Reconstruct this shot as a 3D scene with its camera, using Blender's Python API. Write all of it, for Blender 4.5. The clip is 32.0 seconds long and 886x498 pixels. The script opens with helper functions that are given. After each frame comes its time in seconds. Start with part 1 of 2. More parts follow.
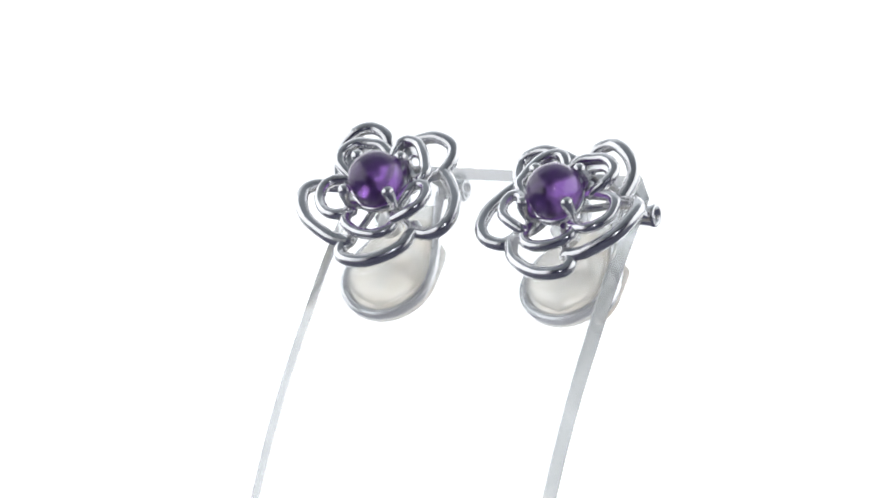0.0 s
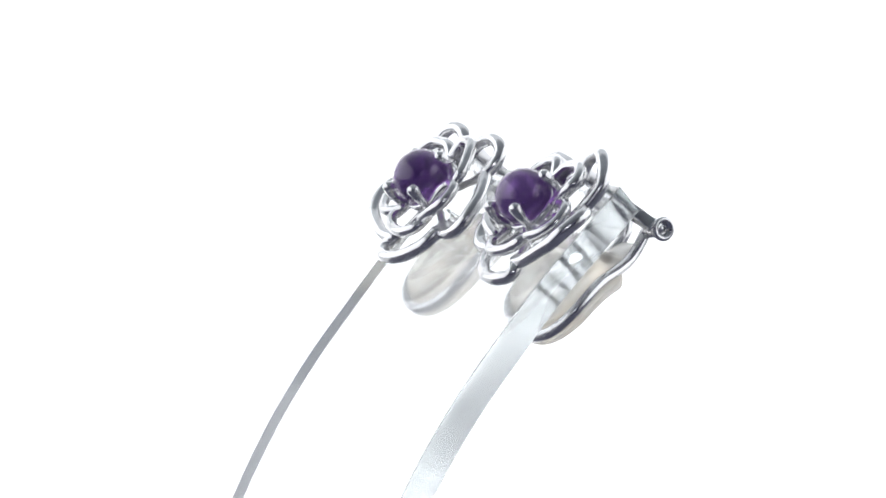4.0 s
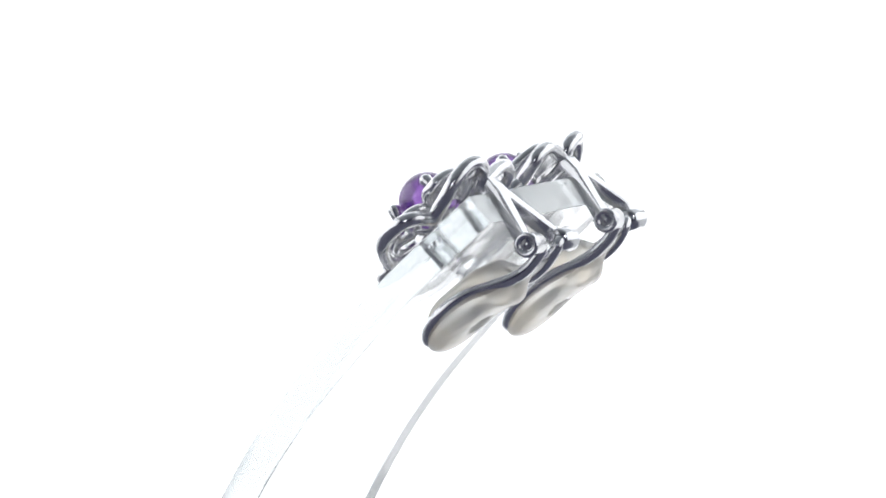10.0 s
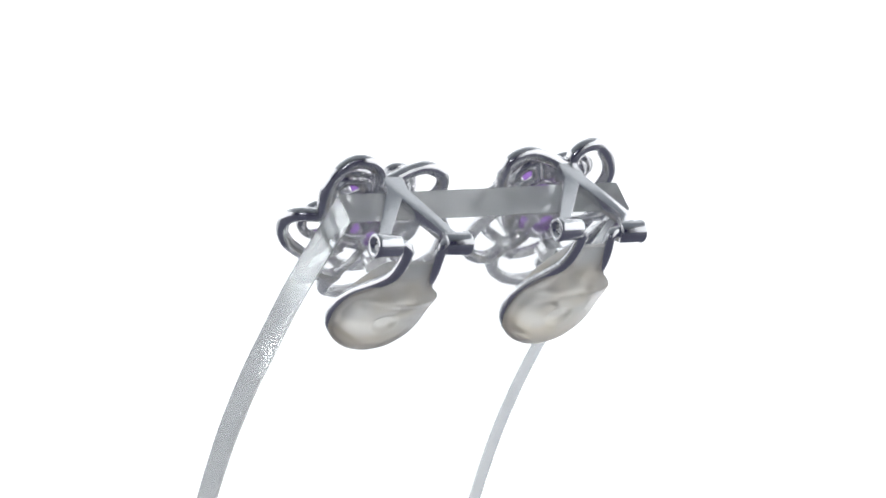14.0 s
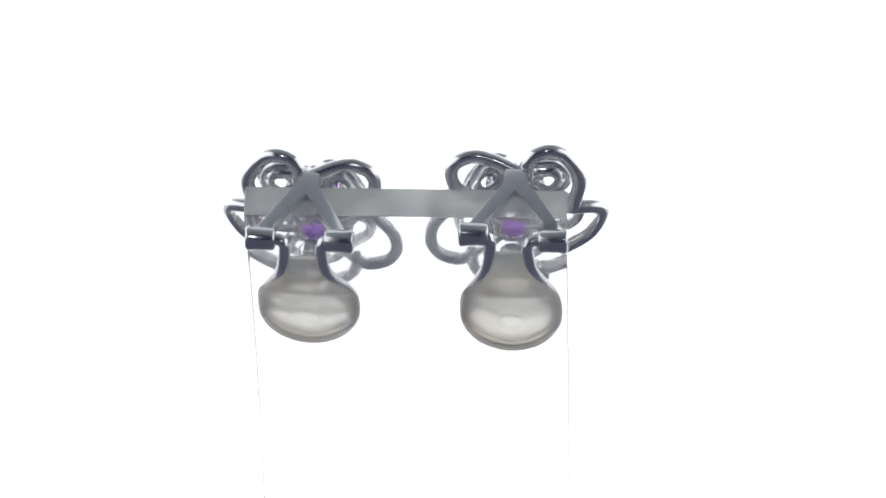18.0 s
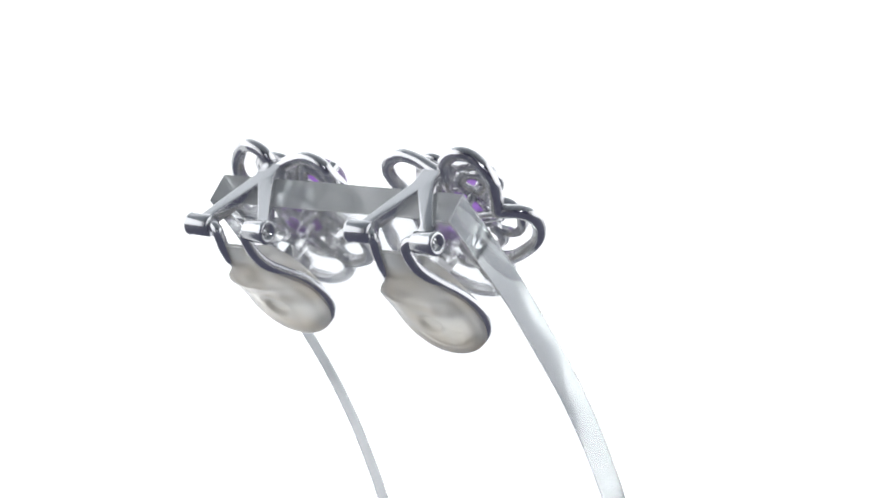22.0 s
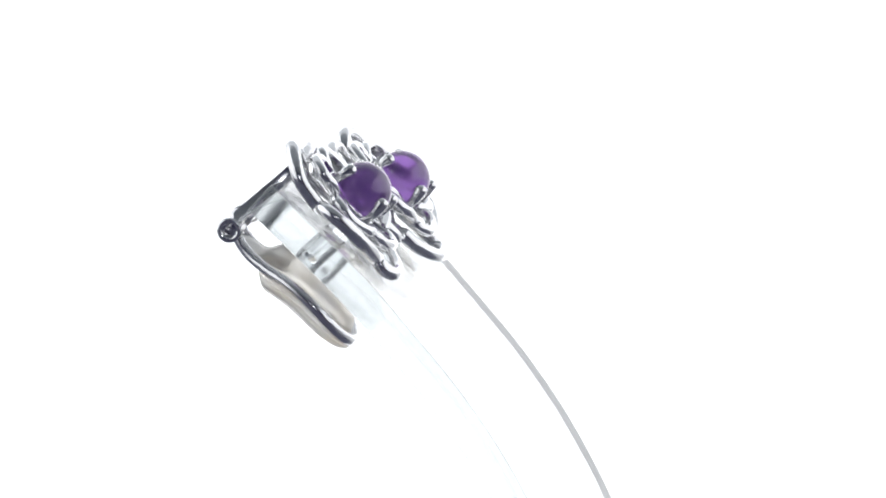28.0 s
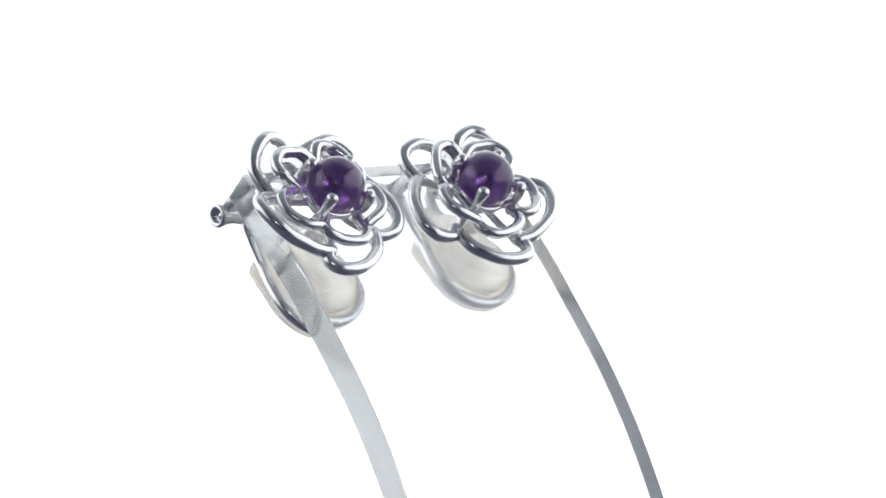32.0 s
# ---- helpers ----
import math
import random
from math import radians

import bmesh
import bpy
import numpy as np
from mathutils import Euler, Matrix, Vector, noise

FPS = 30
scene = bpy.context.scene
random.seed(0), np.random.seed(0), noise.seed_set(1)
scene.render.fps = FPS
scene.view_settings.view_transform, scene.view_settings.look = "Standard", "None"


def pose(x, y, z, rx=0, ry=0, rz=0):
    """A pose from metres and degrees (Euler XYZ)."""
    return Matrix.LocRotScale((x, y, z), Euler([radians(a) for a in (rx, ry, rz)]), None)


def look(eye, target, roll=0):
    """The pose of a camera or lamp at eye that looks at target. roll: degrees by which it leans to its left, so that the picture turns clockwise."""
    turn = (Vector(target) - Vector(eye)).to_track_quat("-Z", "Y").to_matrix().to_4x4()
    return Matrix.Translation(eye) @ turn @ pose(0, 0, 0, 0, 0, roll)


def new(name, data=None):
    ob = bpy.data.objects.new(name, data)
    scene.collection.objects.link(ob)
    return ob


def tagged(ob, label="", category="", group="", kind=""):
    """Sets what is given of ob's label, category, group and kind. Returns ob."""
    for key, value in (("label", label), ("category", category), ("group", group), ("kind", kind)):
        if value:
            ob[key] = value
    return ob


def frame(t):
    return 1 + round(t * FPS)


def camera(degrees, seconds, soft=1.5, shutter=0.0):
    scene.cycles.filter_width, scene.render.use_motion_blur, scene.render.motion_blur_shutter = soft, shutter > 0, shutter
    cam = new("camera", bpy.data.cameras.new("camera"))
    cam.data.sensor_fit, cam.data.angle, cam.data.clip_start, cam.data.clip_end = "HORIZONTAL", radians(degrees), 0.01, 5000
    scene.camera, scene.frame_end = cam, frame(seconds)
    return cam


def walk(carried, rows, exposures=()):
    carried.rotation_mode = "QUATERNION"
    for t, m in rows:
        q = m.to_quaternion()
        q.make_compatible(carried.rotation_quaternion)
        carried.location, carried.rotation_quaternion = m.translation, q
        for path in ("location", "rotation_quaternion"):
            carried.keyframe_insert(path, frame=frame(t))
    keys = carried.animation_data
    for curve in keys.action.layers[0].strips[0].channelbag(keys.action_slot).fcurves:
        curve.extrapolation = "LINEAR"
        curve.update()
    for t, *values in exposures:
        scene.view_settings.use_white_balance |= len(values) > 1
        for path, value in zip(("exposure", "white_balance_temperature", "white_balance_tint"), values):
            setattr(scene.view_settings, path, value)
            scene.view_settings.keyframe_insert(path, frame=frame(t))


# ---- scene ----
# All lengths of the jewellery are worked in millimetres and scaled by MM.
MM = 0.001
CAM_H = 0.0824

cam = camera(9.358, 32.0, soft=1.8)
AIM = (84.313, -0.353, -0.106)
# The held camera drifts by a few hundredths of a degree: seconds, turn to the left, tilt up.
DRIFT = [(0.0, 0.061, 0.003), (2.5, 0.015, 0.003), (5.0, -0.030, 0.002), (7.5, -0.026, -0.002), (10.0, 0.002, 0.007),
         (12.5, 0.003, 0.007), (15.0, -0.002, 0.012), (17.5, 0.005, 0.013), (20.0, 0.015, 0.004), (22.5, 0.020, 0.000),
         (25.5, -0.028, -0.006), (26.6, 0.005, -0.025), (27.5, 0.035, -0.040), (27.6, 0.000, -0.030), (27.7, -0.060, -0.012),
         (28.0, -0.068, -0.012), (30.0, -0.028, -0.014), (32.0, 0.012, -0.018)]
walk(cam, [(t, pose(0, -0.470, CAM_H, AIM[0] + up, AIM[1], AIM[2] + left)) for t, left, up in DRIFT])

# The turntable's angle in degrees, second by second.
TURN = [(0.0, 336.7), (1.0, 328.1), (2.0, 319.6), (3.0, 311.0), (4.0, 302.3), (5.0, 293.6), (6.0, 284.8), (7.0, 275.7),
        (8.0, 266.4), (9.0, 257.2), (10.0, 248.1), (11.0, 239.2), (12.0, 230.4), (13.0, 221.7), (14.0, 213.0),
        (15.0, 204.2), (16.0, 195.4), (17.0, 186.6), (18.0, 177.8), (19.0, 169.0), (20.0, 160.1), (21.0, 151.1),
        (22.0, 142.1), (23.0, 132.7), (24.0, 123.0), (25.0, 113.0), (25.5, 108.0), (26.5, 97.2), (27.5, 86.2), (27.7, 83.2), (28.0, 80.1),
        (29.0, 70.6), (30.0, 60.6), (31.0, 50.5), (32.0, 41.2)]


# ---- light ----
world = bpy.data.worlds.new("world")
world.use_nodes = True
world.node_tree.nodes["Background"].inputs[0].default_value = (0.9, 0.95, 1.0, 1)
world.node_tree.nodes["Background"].inputs[1].default_value = 0.02
scene.world = world


def area(name, eye, target, sx, sy, watts, colour):
    lamp = bpy.data.lights.new(name, "AREA")
    lamp.shape, lamp.size, lamp.size_y, lamp.energy, lamp.color = "RECTANGLE", sx, sy, watts, colour
    ob = new(name, lamp)
    ob.matrix_world = look(eye, target)
    return ob


area("softbox_side", (-0.62, 0.0, 0.33), (0, 0.0, 0.33), 1.2, 0.64, 2.2, (0.96, 0.98, 1.0))
area("softbox_side", (0.62, 0.0, 0.33), (0, 0.0, 0.33), 1.2, 0.64, 2.2, (0.96, 0.98, 1.0))
area("softbox_back", (0.0, 0.77, 0.36), (0, 0.0, 0.36), 1.2, 0.6, 1.8, (0.96, 0.98, 1.0))
area("softbox_top", (0.0, 0.465, 0.66), (0.0, 0.4649, 0.0), 1.3, 0.59, 1.03, (0.96, 0.98, 1.0))
area("camera_lamp", (0.0, -0.50, 0.20), (0, 0, 0.045), 0.035, 0.02, 0.1, (0.93, 0.96, 1.0))


# ---- materials ----
def material(name, colour, rough=0.5, metal=0.0, **more):
    m = bpy.data.materials.new(name)
    m.use_nodes = True
    b = m.node_tree.nodes["Principled BSDF"]
    b.inputs["Base Color"].default_value = (*colour, 1)
    b.inputs["Roughness"].default_value = rough
    b.inputs["Metallic"].default_value = metal
    for key, value in more.items():
        b.inputs[key.replace("_", " ")].default_value = value
    return m


def noise_to(m, scale, low, high, socket, detail=4.0):
    """Drives a socket of the material by a noise between low and high."""
    t = m.node_tree
    n = t.nodes.new("ShaderNodeTexNoise")
    n.inputs["Scale"].default_value, n.inputs["Detail"].default_value = scale, detail
    c = t.nodes.new("ShaderNodeTexCoord")
    r = t.nodes.new("ShaderNodeMapRange")
    r.inputs["To Min"].default_value, r.inputs["To Max"].default_value = low, high
    t.links.new(c.outputs["Object"], n.inputs["Vector"])
    t.links.new(n.outputs["Fac"], r.inputs["Value"])
    t.links.new(r.outputs["Result"], t.nodes["Principled BSDF"].inputs[socket])


def bump(m, scale, distance, strength=0.3, detail=3.0):
    t = m.node_tree
    n = t.nodes.new("ShaderNodeTexNoise")
    n.inputs["Scale"].default_value, n.inputs["Detail"].default_value = scale, detail
    c = t.nodes.new("ShaderNodeTexCoord")
    b = t.nodes.new("ShaderNodeBump")
    b.inputs["Distance"].default_value, b.inputs["Strength"].default_value = distance, strength
    t.links.new(c.outputs["Object"], n.inputs["Vector"])
    t.links.new(n.outputs["Fac"], b.inputs["Height"])
    t.links.new(b.outputs["Normal"], t.nodes["Principled BSDF"].inputs["Normal"])


SILVER = material("polished_rhodium_silver", (0.84, 0.84, 0.85), 0.2, 1.0)
noise_to(SILVER, 900, 0.12, 0.26, "Roughness")
bump(SILVER, 900, 0.00008, 0.55)
POLISHED = material("polished_flat_silver", (0.78, 0.785, 0.80), 0.1, 1.0)
noise_to(POLISHED, 900, 0.13, 0.24, "Roughness")
bump(POLISHED, 500, 0.00005, 0.12)
ACRYLIC = material("clear_acrylic", (0.97, 0.985, 0.99), 0.02, 0.0, Transmission_Weight=1.0, IOR=1.49)
noise_to(ACRYLIC, 300, 0.02, 0.1, "Roughness")
FROSTED = material("sawn_acrylic_edge", (0.94, 0.98, 0.98), 0.06, 0.0, Transmission_Weight=1.0, IOR=1.49)
bump(FROSTED, 1500, 0.00005, 0.3)


def cloud(m, colour, share, through_share):
    """Mixes a cloudy white scatter, thrown back and let through, into the material."""
    t = m.node_tree
    glass, out = t.nodes["Principled BSDF"], t.nodes["Material Output"]
    back, ahead = t.nodes.new("ShaderNodeBsdfDiffuse"), t.nodes.new("ShaderNodeBsdfTranslucent")
    both, mix = t.nodes.new("ShaderNodeMixShader"), t.nodes.new("ShaderNodeMixShader")
    back.inputs[0].default_value = ahead.inputs[0].default_value = (*colour, 1)
    both.inputs[0].default_value, mix.inputs[0].default_value = through_share, share
    t.links.new(back.outputs[0], both.inputs[1])
    t.links.new(ahead.outputs[0], both.inputs[2])
    t.links.new(glass.outputs[0], mix.inputs[1])
    t.links.new(both.outputs[0], mix.inputs[2])
    t.links.new(mix.outputs[0], out.inputs[0])


def clear(m, share):
    """Lets a share of the light pass the surface unbent."""
    t = m.node_tree
    out = t.nodes["Material Output"]
    rest = out.inputs[0].links[0].from_socket
    straight, mix = t.nodes.new("ShaderNodeBsdfTransparent"), t.nodes.new("ShaderNodeMixShader")
    mix.inputs[0].default_value = share
    t.links.new(rest, mix.inputs[1])
    t.links.new(straight.outputs[0], mix.inputs[2])
    t.links.new(mix.outputs[0], out.inputs[0])


cloud(FROSTED, (0.95, 0.99, 0.98), 0.42, 0.5)
EDGE = material("polished_acrylic_edge", (0.86, 0.91, 0.92), 0.07, 0.0, Transmission_Weight=1.0, IOR=1.49)
noise_to(EDGE, 250, 0.05, 0.14, "Roughness")
cloud(EDGE, (0.84, 0.89, 0.90), 0.14, 0.3)
clear(ACRYLIC, 0.12)
clear(FROSTED, 0.3)
AMETHYST = material("amethyst", (0.35, 0.175, 0.56), 0.17, 0.0, Transmission_Weight=0.95, IOR=1.5, Coat_Weight=1.0, Coat_Roughness=0.06)
cloud(AMETHYST, (0.28, 0.15, 0.44), 0.16, 0.5)
RUBBER = material("milky_silicone", (0.97, 0.95, 0.91), 0.15, 0.0, Transmission_Weight=1.0, IOR=1.41, Coat_Weight=1.0, Coat_Roughness=0.03)
cloud(RUBBER, (0.98, 0.945, 0.88), 0.42, 0.8)


def refracted_tint(m, scale, warm, cool):
    """Lets the body colour drift between a warm and a cool tone, painting in the patches of refracted light."""
    t = m.node_tree
    c, n, r = t.nodes.new("ShaderNodeTexCoord"), t.nodes.new("ShaderNodeTexNoise"), t.nodes.new("ShaderNodeValToRGB")
    n.inputs["Scale"].default_value, n.inputs["Detail"].default_value = scale, 1.0
    r.color_ramp.elements[0].position, r.color_ramp.elements[1].position = 0.35, 0.65
    r.color_ramp.elements[0].color, r.color_ramp.elements[1].color = (*warm, 1), (*cool, 1)
    t.links.new(c.outputs["Object"], n.inputs["Vector"])
    t.links.new(n.outputs["Fac"], r.inputs["Fac"])
    t.links.new(r.outputs["Color"], t.nodes["Principled BSDF"].inputs["Base Color"])
    for node in t.nodes:
        if node.bl_idname in ("ShaderNodeBsdfDiffuse", "ShaderNodeBsdfTranslucent"):
            t.links.new(r.outputs["Color"], node.inputs[0])


# The warm patches of light bent through the cushion are put into its colour.
refracted_tint(RUBBER, 230, (0.985, 0.895, 0.75), (0.94, 0.95, 0.92))
clear(RUBBER, 0.22)
WHITE = material("white_sweep_paper", (0.88, 0.88, 0.88), 0.8)
bump(WHITE, 900, 0.0002, 0.2)
TABLE = material("grey_table", (0.11, 0.11, 0.16), 0.6)
bump(TABLE, 400, 0.0003, 0.2)
GREY = material("pale_fabric", (0.31, 0.335, 0.36), 0.9)
bump(GREY, 500, 0.0004, 0.2)
DARK = material("dim_room", (0.06, 0.06, 0.13), 0.8)
bump(DARK, 300, 0.0005, 0.2)
# Emission is added so that the plain background comes out pure white.
GLOW = material("glowing_white_fill", (0.88, 0.88, 0.88), 0.8)
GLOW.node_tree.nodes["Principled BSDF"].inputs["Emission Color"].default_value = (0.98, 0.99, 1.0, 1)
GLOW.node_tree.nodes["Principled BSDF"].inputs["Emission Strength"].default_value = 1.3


# ---- mesh tools ----
def finish(name, bm, mat, smooth=True, scale=MM):
    bmesh.ops.recalc_face_normals(bm, faces=bm.faces)
    if scale != 1:
        bmesh.ops.scale(bm, vec=(scale,) * 3, verts=bm.verts)
    me = bpy.data.meshes.new(name)
    bm.to_mesh(me)
    bm.free()
    me.materials.append(mat)
    if smooth:
        me.shade_smooth()
    return me


def part(name, bm, mat, parent, label="", smooth=True):
    ob = new(name, finish(name, bm, mat, smooth))
    ob.parent = parent
    if label:
        tagged(ob, label)
    return ob


def spline(points, steps=10):
    """A smooth line through the points (Catmull-Rom)."""
    p = [Vector(q) for q in points]
    p = [p[0] * 2 - p[1]] + p + [p[-1] * 2 - p[-2]]
    out = []
    for i in range(1, len(p) - 2):
        a, b, c, d = p[i - 1:i + 3]
        for k in range(steps):
            s = k / steps
            out.append(0.5 * (2 * b + (c - a) * s + (2 * a - 5 * b + 4 * c - d) * s * s + (3 * b - a - 3 * c + d) * s ** 3))
    out.append(p[-2])
    return out


def tube(bm, line, radius, sides=14, flat=1.0, closed=False):
    """A rod along the line with round ends; radius is a number or a function of 0..1; flat squeezes it along w."""
    n = len(line)
    rings = []
    side = None
    for i, q in enumerate(line):
        a = line[(i - 1) % n] if closed or i else line[0]
        b = line[(i + 1) % n] if closed or i < n - 1 else line[-1]
        t = (b - a).normalized()
        if side is None:
            side = t.orthogonal().normalized()
        side = (side - t * side.dot(t)).normalized()
        up = t.cross(side)
        r = radius(i / (n - 1)) if callable(radius) else radius
        ring = []
        for k in range(sides):
            f = 2 * math.pi * k / sides
            o = (side * math.cos(f) + up * math.sin(f)) * r
            o.z *= flat
            ring.append(bm.verts.new(q + o))
        rings.append((ring, t, r))
    for (a, _, _), (b, _, _) in zip(rings, rings[1:] + (rings[:1] if closed else [])):
        for k in range(sides):
            bm.faces.new((a[k], a[(k + 1) % sides], b[(k + 1) % sides], b[k]))
    if not closed:
        for (ring, t, r), s in ((rings[0], -1), (rings[-1], 1)):
            mid = sum((v.co for v in ring), Vector()) / sides
            cap = []
            for v in ring:
                cap.append(bm.verts.new(mid + (v.co - mid) * 0.7 + t * s * r * 0.55))
            tip = bm.verts.new(mid + t * s * r * 0.8)
            for k in range(sides):
                j = (k + 1) % sides
                bm.faces.new((ring[k], ring[j], cap[j], cap[k]))
                bm.faces.new((cap[k], cap[j], tip))


def lathe(bm, profile, m=None, sides=32):
    """A body turned about local z from (radius, height) pairs."""
    m = m or Matrix()
    rings = []
    for r, z in profile:
        if r < 1e-6:
            rings.append([bm.verts.new(m @ Vector((0, 0, z)))])
        else:
            rings.append([bm.verts.new(m @ Vector((r * math.cos(2 * math.pi * k / sides), r * math.sin(2 * math.pi * k / sides), z))) for k in range(sides)])
    for a, b in zip(rings, rings[1:]):
        for k in range(sides):
            j = (k + 1) % sides
            if len(a) == 1 and len(b) > 1:
                bm.faces.new((a[0], b[k], b[j]))
            elif len(b) == 1 and len(a) > 1:
                bm.faces.new((a[k], a[j], b[0]))
            elif len(a) > 1:
                bm.faces.new((a[k], a[j], b[j], b[k]))


# ---- the light tent ----
def slab(name, size, centre, mat, label, category):
    bm = bmesh.new()
    bmesh.ops.create_cube(bm, size=1)
    bmesh.ops.scale(bm, vec=size, verts=bm.verts)
    bmesh.ops.translate(bm, vec=centre, verts=bm.verts)
    ob = new(name, finish(name, bm, mat, False, 1))
    return tagged(ob, label, category, kind="structure")


slab("sweep", (1.2, 0.69, 0.0008), (0, 0.395, -0.0216), WHITE, "white paper sweep on the table under the stand", "paper sweep")
# The backdrop is an added glowing panel, just large enough to fill the view.
slab("backdrop", (0.116, 0.008, 0.0872), (0, 0.080, 0.0224), GLOW, "plain white panel added behind the stand, glowing to fill the background", "backdrop")
slab("table", (1.42, 1.9, 0.02), (0, -0.15, -0.032), TABLE, "plain grey table top under the stand", "table")
slab("wall_left", (0.02, 1.9, 0.722), (-0.72, -0.15, 0.339), WHITE, "plain white fabric side of the light tent", "wall")
slab("wall_right", (0.02, 1.9, 0.722), (0.72, -0.15, 0.339), WHITE, "plain white fabric side of the light tent", "wall")
slab("wall_back", (1.42, 0.02, 0.722), (0, 0.79, 0.339), WHITE, "plain white back of the light tent", "wall")
slab("wall_front", (1.42, 0.02, 0.722), (0, -1.09, 0.339), DARK, "dark grey wall behind the camera", "wall")
slab("ceiling", (1.46, 1.9, 0.02), (0, -0.15, 0.71), GREY, "plain pale fabric top of the light tent", "ceiling")


# ---- where the two earrings hang ----
PLACE_A = pose(-7.48 * MM, 4.31 * MM, CAM_H - 41.36 * MM, 47.45, -0.32, -0.9)
PLACE_B = pose(9.67 * MM, 3.94 * MM, CAM_H - 41.75 * MM, 46.53, -2.0, -2.27)


# ---- the acrylic stand ----
def stand():
    """One clear sheet, bent to a curve, stands on its lower edge and carries the earrings on its upper edge."""
    thick, c = 3.0, 0.09
    front = spline([(0, 9.7, 41.9), (0, 5.6, 38.1), (0, 1.35, 34.0), (0, -2.6, 29.6), (0, -6.3, 25.3), (0, -9.6, 20.8), (0, -11.95, 17.0),
                    (0, -14.2, 12.8), (0, -16.9, 6.8), (0, -18.9, 1.0), (0, -20.9, -7), (0, -22.1, -15), (0, -22.7, -21.2)], 8)
    bm = bmesh.new()
    ends = []
    for shift, lean in ((Vector((-12.05, 1.45, 0)), -0.3), (Vector((15.5, 0.0, 0)), -0.3)):
        rows = []
        for i, q in enumerate(front):
            t = (front[max(i - 1, 0)] - front[min(i + 1, len(front) - 1)]).normalized()
            w = Vector((0, -t.z, t.y))
            at = shift + Vector((lean * i / len(front), 0, 0))
            rows.append((q + at, q - w * thick + at))
        ends.append(rows)
    a, b = ends
    n = len(front)
    va = [(bm.verts.new(p), bm.verts.new(q)) for p, q in a]
    vb = [(bm.verts.new(p), bm.verts.new(q)) for p, q in b]
    for i in range(n - 1):
        for k in (0, 1):
            bm.faces.new((va[i][k], va[i + 1][k], vb[i + 1][k], vb[i][k]))
        for v in (va, vb):
            bm.faces.new((v[i][0], v[i + 1][0], v[i + 1][1], v[i][1])).material_index = 2
    for i in (0, n - 1):
        bm.faces.new((va[i][0], va[i][1], vb[i][1], vb[i][0])).material_index = 1
    bmesh.ops.recalc_face_normals(bm, faces=bm.faces)
    ed = [e for e in bm.edges if len(e.link_faces) == 2 and e.calc_face_angle() > 1.0]
    done = bmesh.ops.bevel(bm, geom=ed, offset=c, segments=2, affect="EDGES", profile=0.5)
    for f in done["faces"]:
        f.material_index = 1
    ob = new("earring_stand", finish("earring_stand", bm, ACRYLIC))
    ob.data.materials.append(FROSTED)
    ob.data.materials.append(EDGE)
    # a hole is drilled square through the sheet behind each flower
    bm = bmesh.new()
    for m in (PLACE_A, PLACE_B):
        top = m @ Vector((0, -1.45 * MM, -1.0 * MM))
        end = m @ Vector((0, -1.45 * MM, -8.5 * MM))
        turn = (top - end).to_track_quat("Z", "Y").to_matrix().to_4x4()
        bmesh.ops.create_cone(bm, cap_ends=True, segments=40, radius1=1.15 * MM, radius2=1.15 * MM, depth=(top - end).length,
                              matrix=Matrix.Translation((top + end) / 2) @ turn)
    drill = new("drill", finish("drill", bm, ACRYLIC, scale=1))
    cut = ob.modifiers.new("holes", "BOOLEAN")
    cut.object, cut.solver = drill, "EXACT"
    bpy.context.view_layer.update()
    holed = bpy.data.meshes.new_from_object(ob.evaluated_get(bpy.context.evaluated_depsgraph_get()))
    ob.modifiers.clear()
    ob.data = holed
    bpy.data.objects.remove(drill)
    ob.data.set_sharp_from_angle(angle=radians(12))
    return tagged(ob, "clear curved drilled acrylic sheet standing as earring display", "display stand")


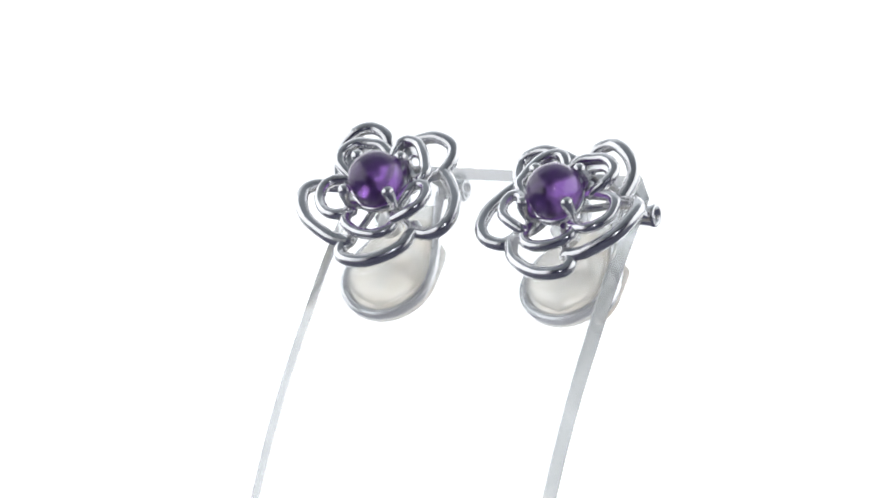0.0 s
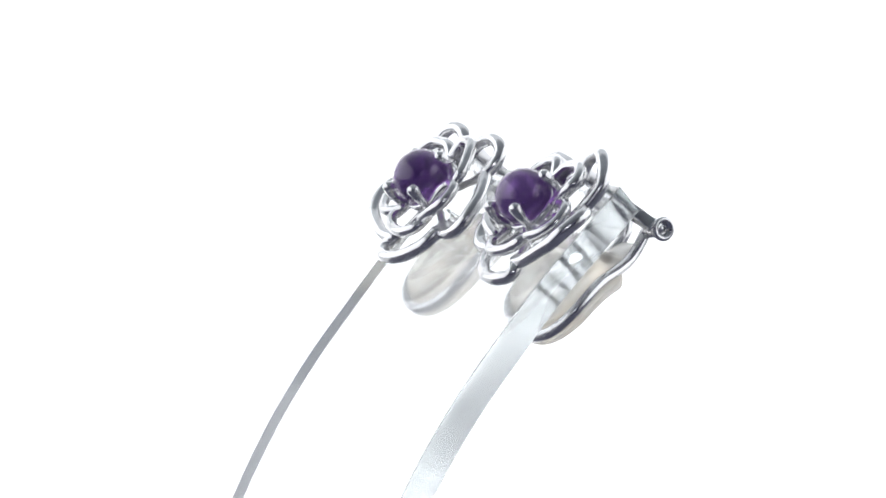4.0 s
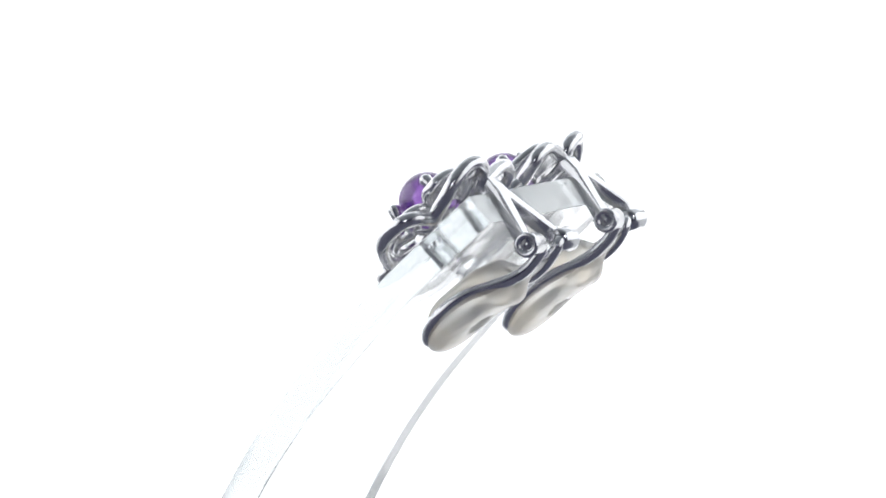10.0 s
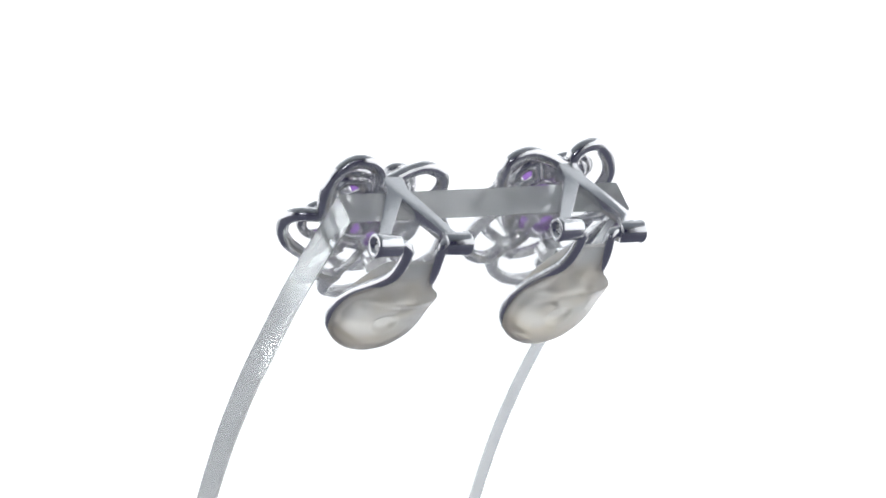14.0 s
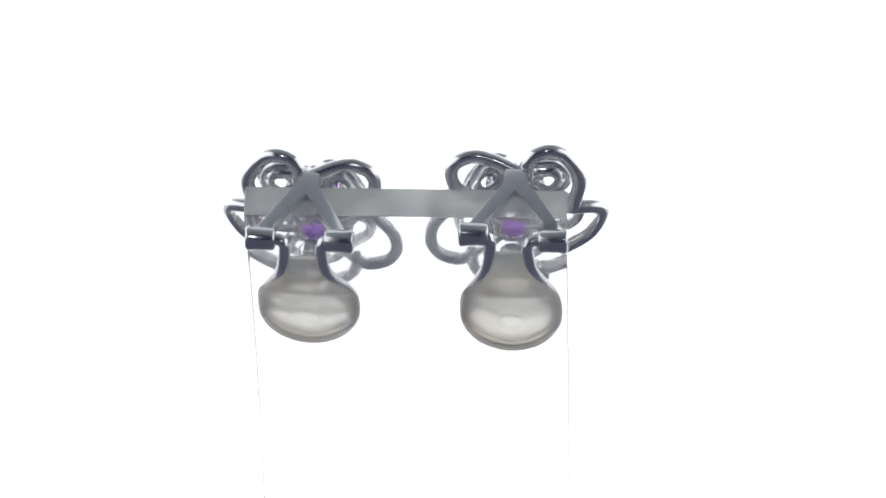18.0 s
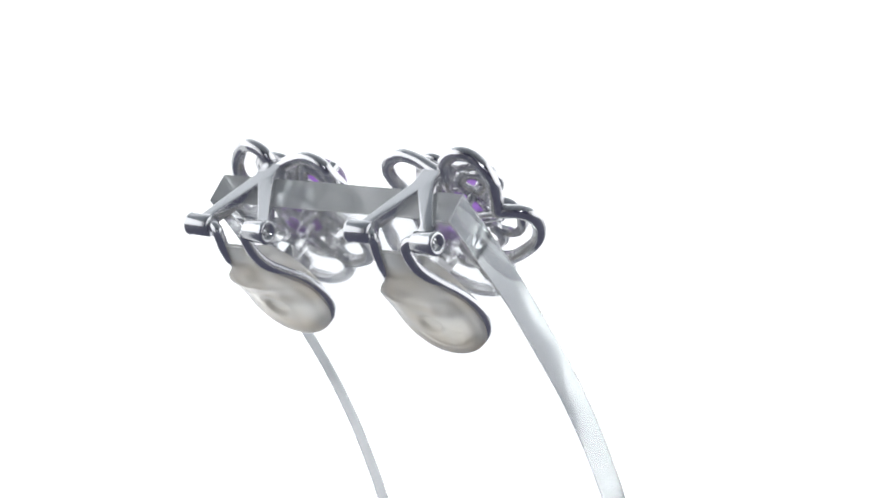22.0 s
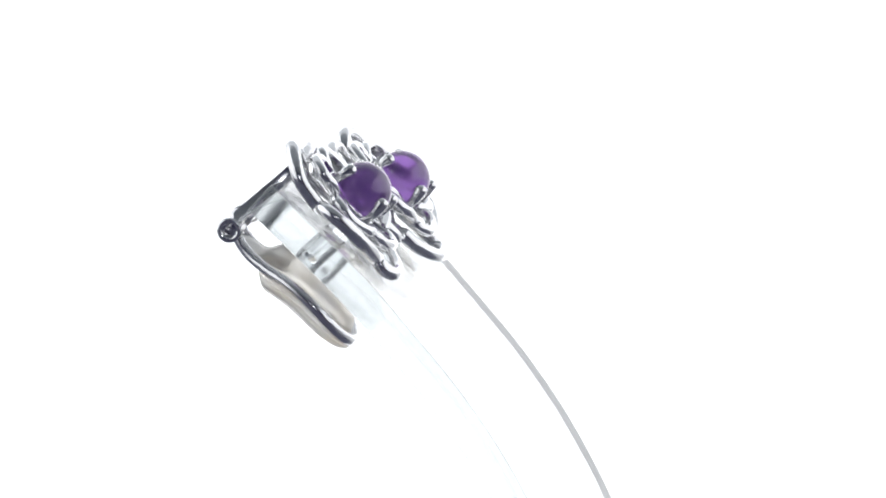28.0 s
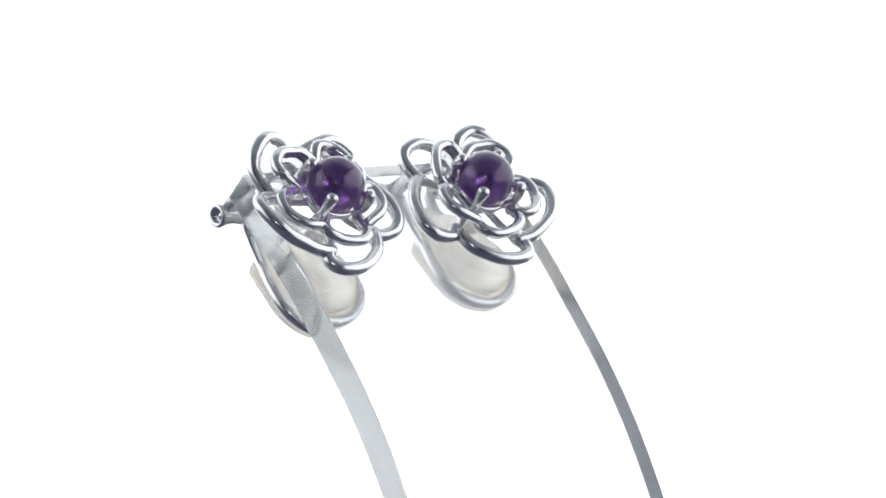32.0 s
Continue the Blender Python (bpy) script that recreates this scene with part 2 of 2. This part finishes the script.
# ---- an earring, built in its own space: u to the right, v up along the flower, w out of its face ----
def earring(mirror, label, drop, slide, deep, lift, ahead_by, skew, tilt):
    base = new("earring")
    tagged(base, label, "earring", group="pair of earrings")
    m = mirror
    FLOWER = Vector((0, -0.25, 0.4))
    TILT = Matrix.Rotation(radians(tilt), 3, "X")
    at_flower = Matrix.Translation(FLOWER)

    def pts(*p):
        return [TILT @ Vector((m * u, v, w)) + FLOWER for u, v, w in p]

    def loop(name, radius, *p):
        bm = bmesh.new()
        tube(bm, spline(pts(*p), 8), radius, 14)
        return part(name, bm, SILVER, base)

    def webbed(radius, *p):
        """An inner petal whose loop is closed behind by a thin dished web with a hole in it."""
        petal = loop("inner_petal", radius, *p)
        line = spline(pts(*p), 4)
        mid = sum(line, Vector()) / len(line)
        bm = bmesh.new()
        rings = []
        for near, deep in ((1.0, -0.05), (0.75, -0.4), (0.5, -0.55), (0.3, -0.6), (0.3, -0.85), (0.6, -0.8), (1.0, -0.3)):
            rings.append([bm.verts.new(mid + (q - mid) * near + Vector((0, 0, deep))) for q in line])
        for a, b in zip(rings, rings[1:] + rings[:1]):
            for k in range(len(line)):
                bm.faces.new((a[k], a[(k + 1) % len(line)], b[(k + 1) % len(line)], b[k]))
        part("web", bm, SILVER, petal)

    # outer petals
    loop("petal", 0.64, (-5.0, 1.4, -2.8), (-5.6, 3.6, -2.4), (-5.5, 4.7, -2.0), (-4.9, 5.7, -1.6), (-4.0, 6.5, -1.3), (-3.0, 6.9, -1.4), (-1.9, 6.6, -1.6), (-1.2, 5.9, -2.0), (-1.1, 4.8, -2.6))
    loop("petal", 0.62, (-1.1, 5.1, -2.6), (0.4, 5.6, -2.2), (1.7, 6.0, -1.8), (3.3, 6.3, -1.6), (4.7, 5.9, -1.8), (5.3, 5.1, -2.1), (5.3, 4.0, -2.3), (4.8, 2.7, -2.4))
    loop("petal", 0.62, (4.8, 3.1, -2.4), (5.9, 1.8, -2.4), (6.8, 0.3, -2.4), (7.1, -0.9, -2.4), (7.1, -2.1, -2.5), (6.5, -3.1, -2.7), (5.6, -3.5, -2.9), (4.5, -3.5, -3.0), (3.6, -2.7, -3.0))
    loop("petal", 0.63, (3.8, -3.5, -2.75), (3.3, -5.0, -2.8), (2.3, -6.0, -2.8), (1.1, -6.7, -2.8), (-0.1, -7.0, -2.8), (-1.5, -6.9, -2.8), (-2.3, -6.3, -2.9), (-2.4, -5.5, -2.8), (-1.8, -4.7, -2.7))
    loop("petal", 0.64, (-1.8, -5.0, -2.7), (-3.3, -4.9, -2.5), (-4.7, -4.3, -2.2), (-6.2, -3.3, -1.9), (-7.1, -2.0, -1.7), (-7.5, -0.5, -1.8), (-7.2, 0.4, -2.0), (-6.5, 0.9, -2.3), (-4.9, 1.3, -2.8))
    # inner petals
    webbed(0.52, (-2.7, 0.9, -1.4), (-4.2, 2.0, -0.8), (-4.6, 3.0, -0.7), (-4.3, 3.8, -0.6), (-3.4, 4.5, -0.6), (-2.3, 4.6, -0.7), (-1.0, 4.4, -0.8), (0.3, 3.2, -1.3))
    webbed(0.52, (0.0, 3.0, -1.4), (0.6, 4.6, -0.8), (1.3, 5.1, -0.7), (2.4, 4.8, -0.7), (3.2, 3.8, -0.7), (3.8, 2.5, -0.8), (4.0, 1.4, -0.9), (3.0, 0.2, -1.5))
    loop("inner_petal", 0.52, (2.3, -1.8, -1.4), (3.0, -0.5, -0.9), (3.6, 0.3, -0.9), (4.4, 0.2, -0.9), (4.8, -0.7, -0.9), (4.6, -1.8, -0.9), (3.8, -2.6, -1.0), (2.3, -3.3, -1.5))
    loop("inner_petal", 0.52, (2.1, -2.1, -1.9), (2.2, -3.9, -1.7), (1.3, -4.8, -1.6), (0.1, -4.9, -1.6), (-1.3, -4.5, -1.6), (-2.3, -3.6, -1.5), (-2.3, -2.0, -1.8))
    loop("inner_petal", 0.52, (-1.9, -2.4, -1.6), (-3.3, -3.1, -1.3), (-4.5, -2.7, -1.3), (-5.4, -1.5, -1.4), (-5.5, -0.2, -1.3), (-4.8, 0.7, -1.3), (-3.2, 1.1, -1.5))

    # struts that tie the petals to the cup, each with a bead of solder
    for u, v, w in ((-4.9, 1.3, -2.85), (-1.1, 4.9, -2.65), (4.7, 2.9, -2.5), (3.7, -3.1, -2.95), (-1.8, -4.8, -2.75)):
        bm = bmesh.new()
        far = math.hypot(u, v)
        tube(bm, spline(pts((u, v, w), (u * 0.6, v * 0.6, w - 0.05), (u * 1.3 / far, v * 1.3 / far, -2.55)), 6), lambda q: 0.36 + 0.2 * max(0.0, 1 - q / 0.25), 12)
        part("strut", bm, SILVER, base)

    # the cabochon, its collar and prongs
    bm = bmesh.new()
    dome = [(0, -2.4), (0.8, -2.37), (1.4, -2.2), (1.9, -1.8), (2.25, -1.2), (2.45, -0.6)]
    dome += [(2.5 * math.cos(f), 2.35 * math.sin(f)) for f in [math.pi / 2 * k / 14 for k in range(0, 14)]] + [(0, 2.35)]
    lathe(bm, dome, Matrix.Translation((0, -0.1, 0.45)), sides=40)
    part("gemstone", bm, AMETHYST, base, "round domed purple amethyst cabochon")
    def ring(radius, w, wire):
        bm = bmesh.new()
        tube(bm, [FLOWER + Vector((radius * math.cos(f), radius * math.sin(f), w)) for f in [2 * math.pi * k / 40 for k in range(40)]], wire, 12, closed=True)
        return bm

    setting = part("setting", ring(1.45, -2.4, 0.38), SILVER, base, "open silver setting under the stone")
    part("collar", ring(2.2, -1.45, 0.33), SILVER, setting)
    for u, v in ((-2.2, -2.05), (2.15, -2.05), (-2.2, 2.05), (2.15, 2.05)):
        bm = bmesh.new()
        line = spline(pts((u * 0.52, v * 0.52, -2.4), (u * 0.8, v * 0.8, -1.7), (u * 1.02, v * 1.02, -0.9), (u * 1.03, v * 1.03, 0.1), (u * 0.95, v * 0.95, 0.85)), 6)
        tube(bm, line, lambda s: 0.4 + 0.2 * max(0, s - 0.6) / 0.4, 12)
        part("prong", bm, SILVER, setting)

    # the bracket that reaches back over the sheet's upper edge
    bm = bmesh.new()
    k0 = -0.28 * m
    outline = [(-1.0, -2.4), (1.0, -2.4), (1.05, -3.9), (3.75, -8.9), (4.2, -9.3), (4.2, -10.4), (2.4, -10.4), (2.5, -8.9), (0.0, -4.95), (-2.5, -8.9), (-2.4, -10.4), (-4.2, -10.4),
               (-4.2, -9.3), (-3.75, -8.9), (-1.05, -3.9)]
    lower = [bm.verts.new((m * u + k0, 4.6 + (lift + skew * m * u / 4 if w < -9.2 else 0), w + (ahead_by if w < -8 else 0))) for u, w in outline]
    upper = [bm.verts.new((m * u + k0, 5.75 + (lift + skew * m * u / 4 if w < -9.2 else 0), w + (ahead_by if w < -8 else 0))) for u, w in outline]
    n = len(outline)
    for k in range(n):
        bm.faces.new((lower[k], lower[(k + 1) % n], upper[(k + 1) % n], upper[k]))
    for vs in (lower, upper):
        f = bm.faces.new(vs)
        f.normal_update()
        bmesh.ops.triangulate(bm, faces=[f])
    bmesh.ops.recalc_face_normals(bm, faces=bm.faces)
    ed = [e for e in bm.edges if len(e.link_faces) == 2 and e.calc_face_angle() > 0.6]
    bmesh.ops.bevel(bm, geom=ed, offset=0.16, segments=2, affect="EDGES", profile=0.6)
    bracket = part("bracket", bm, POLISHED, base, smooth=False)
    bracket.data.shade_smooth()
    bracket.data.set_sharp_from_angle(angle=radians(35))
    # hinge barrels, hollow at their outer ends
    for s in (-1, 1):
        bm = bmesh.new()
        prof = [(0, -1.25), (0.84, -1.25), (0.97, -1.1), (1.0, 0.5), (1.08, 0.9), (1.08, 1.12), (0.92, 1.26), (0.64, 1.18), (0.56, 0.8), (0.36, 0.72), (0.3, 0.85), (0, 0.88)]
        lathe(bm, prof, Matrix.Translation((s * 3.35 + k0, 5.35 + lift + skew * s, -10.1 + ahead_by)) @ pose(0, 0, 0, 0, 90 * s, 0), 24)
        part("hinge_barrel", bm, POLISHED, bracket)

    # the wire loop of the clip and its silicone cushion
    length = 13.2 + drop
    spine = spline([(0, 4.2, -10.8 + ahead_by), (0, 2.1, -10.6 + ahead_by * 0.6 - deep * 0.2), (0, 0.0, -9.6 - deep * 0.7), (0, -1.9 - drop * 0.2, -8.75 - deep), (0, -4.2 - drop * 0.5, -8.3 - deep),
                    (0, -6.5 - drop * 0.8, -8.25 - deep), (0, -9.0 - drop, -8.5 - deep)], 8)

    def on_spine(s):
        v = 4.2 - s * length
        for p, q in zip(spine, spine[1:]):
            if q.y <= v:
                return p.lerp(q, (p.y - v) / (p.y - q.y))
        return spine[-1]

    START = 0.70
    REACH = 1 - START
    PIT = 0.6

    def half_width(s):
        """Half the pear's width, s from 0 at the neck to 1 at the tip."""
        if s < START:
            return 1.75 + 2.3 * (1 - math.cos(math.pi * s / START)) / 2
        return 4.05 * math.sqrt(max(0, 1 - ((s - START) / REACH) ** 2.1))

    def step(q):
        q = min(max(q, 0.0), 1.0)
        return q * q * (3 - 2 * q)

    stops = [START * k / 16 for k in range(16)] + [START + REACH * math.sin(math.pi / 2 * k / 14) ** (2 / 2.1) for k in range(15)]
    side = [Vector((-2.7, 5.35 + lift, -10.1 + ahead_by)), Vector((-2.0, 5.4 + lift, -10.15 + ahead_by)), Vector((-1.55, 5.0 + lift, -10.55 + ahead_by))]
    side += [on_spine(s) + Vector((0.1 - half_width(s), 0, 0)) for s in stops[1:]]
    side[-1].x = 0
    other = [Vector((-q.x, q.y, q.z)) for q in side[:-1]]
    for k, share in enumerate((1.0, 1.0, 0.8, 0.6, 0.4, 0.2)):
        side[k].y -= skew * share
        other[k].y += skew * share
    whole = side + other[::-1]
    bm = bmesh.new()
    tube(bm, spline([q + Vector((slide, 0, 0)) for q in whole], 2), 0.52, 14)
    clip = part("clip_wire", bm, SILVER, base, "polished silver wire loop of the clip")

    # the cushion: a pear-shaped silicone pad, domed on both faces, dimpled in the middle of each, with the wire in its rim
    bm = bmesh.new()
    nt = 56
    fs = [0.75 * math.sin(math.pi / 2 * q) + 0.25 * q ** 3 for q in (-1 + 2 * k / nt for k in range(nt + 1))]
    fronts, backs, grooves = [], [], []
    for s in [0.02, 0.027, 0.04] + sorted(stops[2:] + [(p + q) / 2 for p, q in zip(stops[2:], stops[3:])]):
        c = on_spine(s)
        edge = max(0.0, 1 - max(0.0, (s - START) / REACH) ** 2.1) ** 0.5
        along = max(0, s - START) / REACH
        neck = min(1, (s - 0.02) / 0.08 + 0.05) ** 0.5
        swell = step((s - 0.17) / 0.08)
        ledge = step((s - 0.17) / 0.24)
        inner = max(half_width(s) - 0.75, 0.02) * max(edge, 0.01)
        ahead_wide = max(half_width(s) - (0.3 + 0.38 * swell) * edge, 0.04)
        broad = 4.4 * max(0.1, 1 - (abs(s - START) / 0.52) ** 3) ** 0.5 if s < START else half_width(s) + 0.35 * edge
        behind_wide = max((half_width(s) - 0.4) * (1 - ledge) + broad * ledge, 0.05)
        ahead = (0.45 + 0.6 * swell + 0.75 * math.exp(-((s - 0.3) / 0.2) ** 2)) * neck
        behind = (0.15 + 1.25 * ledge) * neck
        ahead_lip, behind_lip = 0.1 + 0.5 * swell, 0.1 + (0.6 - 0.15 * along) * ledge
        pa, pb = [], []
        for f in fs:
            for wide, verts, sign, lip, rise, power, reach in ((ahead_wide, pa, 1, ahead_lip, ahead, 2.3, 0.75), (behind_wide, pb, -1, behind_lip, behind, 2.3, -0.35)):
                far = math.hypot(f * wide, (s - PIT) * length)
                pit = 0.3 * math.exp(-(far / 1.0) ** 2) if sign > 0 else 0.4 * (1 - step((math.hypot(f * wide, (s - 0.66) * length) - 0.75) / 0.55))
                if s < START:
                    rim = abs(f)
                else:
                    rim = min(1.0, math.hypot(f * edge, (s - START) / REACH))
                high = lip + rise * (1 - rim ** power) ** 0.5 - pit * min(1.0, 3 * (1 - rim))
                verts.append(bm.verts.new((slide + f * wide, c.y + reach * along, c.z + sign * high)))
        fronts.append(pa)
        backs.append(pb)
        grooves.append([bm.verts.new((slide + q * inner, c.y + 0.75 * along, c.z)) for q in (-1, 1)])
    for rows in (fronts, backs):
        for a, b in zip(rows, rows[1:]):
            for k in range(nt):
                bm.faces.new((a[k], a[k + 1], b[k + 1], b[k]))
    for k, g in ((0, 0), (nt, 1)):
        for i in range(len(fronts) - 1):
            for rows in (fronts, backs):
                bm.faces.new((rows[i][k], rows[i + 1][k], grooves[i + 1][g], grooves[i][g]))
    for i in (0, -1):
        bm.faces.new(fronts[i] + [grooves[i][1]] + backs[i][::-1] + [grooves[i][0]])
    cushion = part("cushion", bm, RUBBER, clip, "milky translucent silicone cushion")
    cushion.data.set_sharp_from_angle(angle=radians(60))
    return base


STAND = stand()
EARRING_A = earring(1, "silver openwork flower clip earring with purple cabochon on clear stand", 0.0, 0.1, 0.6, -0.25, 0.35, 0.35, -1.2)
EARRING_B = earring(-1, "mirrored silver openwork flower clip earring with purple cabochon on clear stand", -0.7, 0.0, 0.1, 0.15, 0.2, -0.08, -3.5)


def motions():
    """The stand and the earrings on it turn together about the upright axis."""
    for thing, place in ((STAND, pose(0, 0, 0)), (EARRING_A, PLACE_A), (EARRING_B, PLACE_B)):
        walk(thing, [(t, pose(0, 0, 0, 0, 0, a) @ place) for t, a in TURN])


motions()
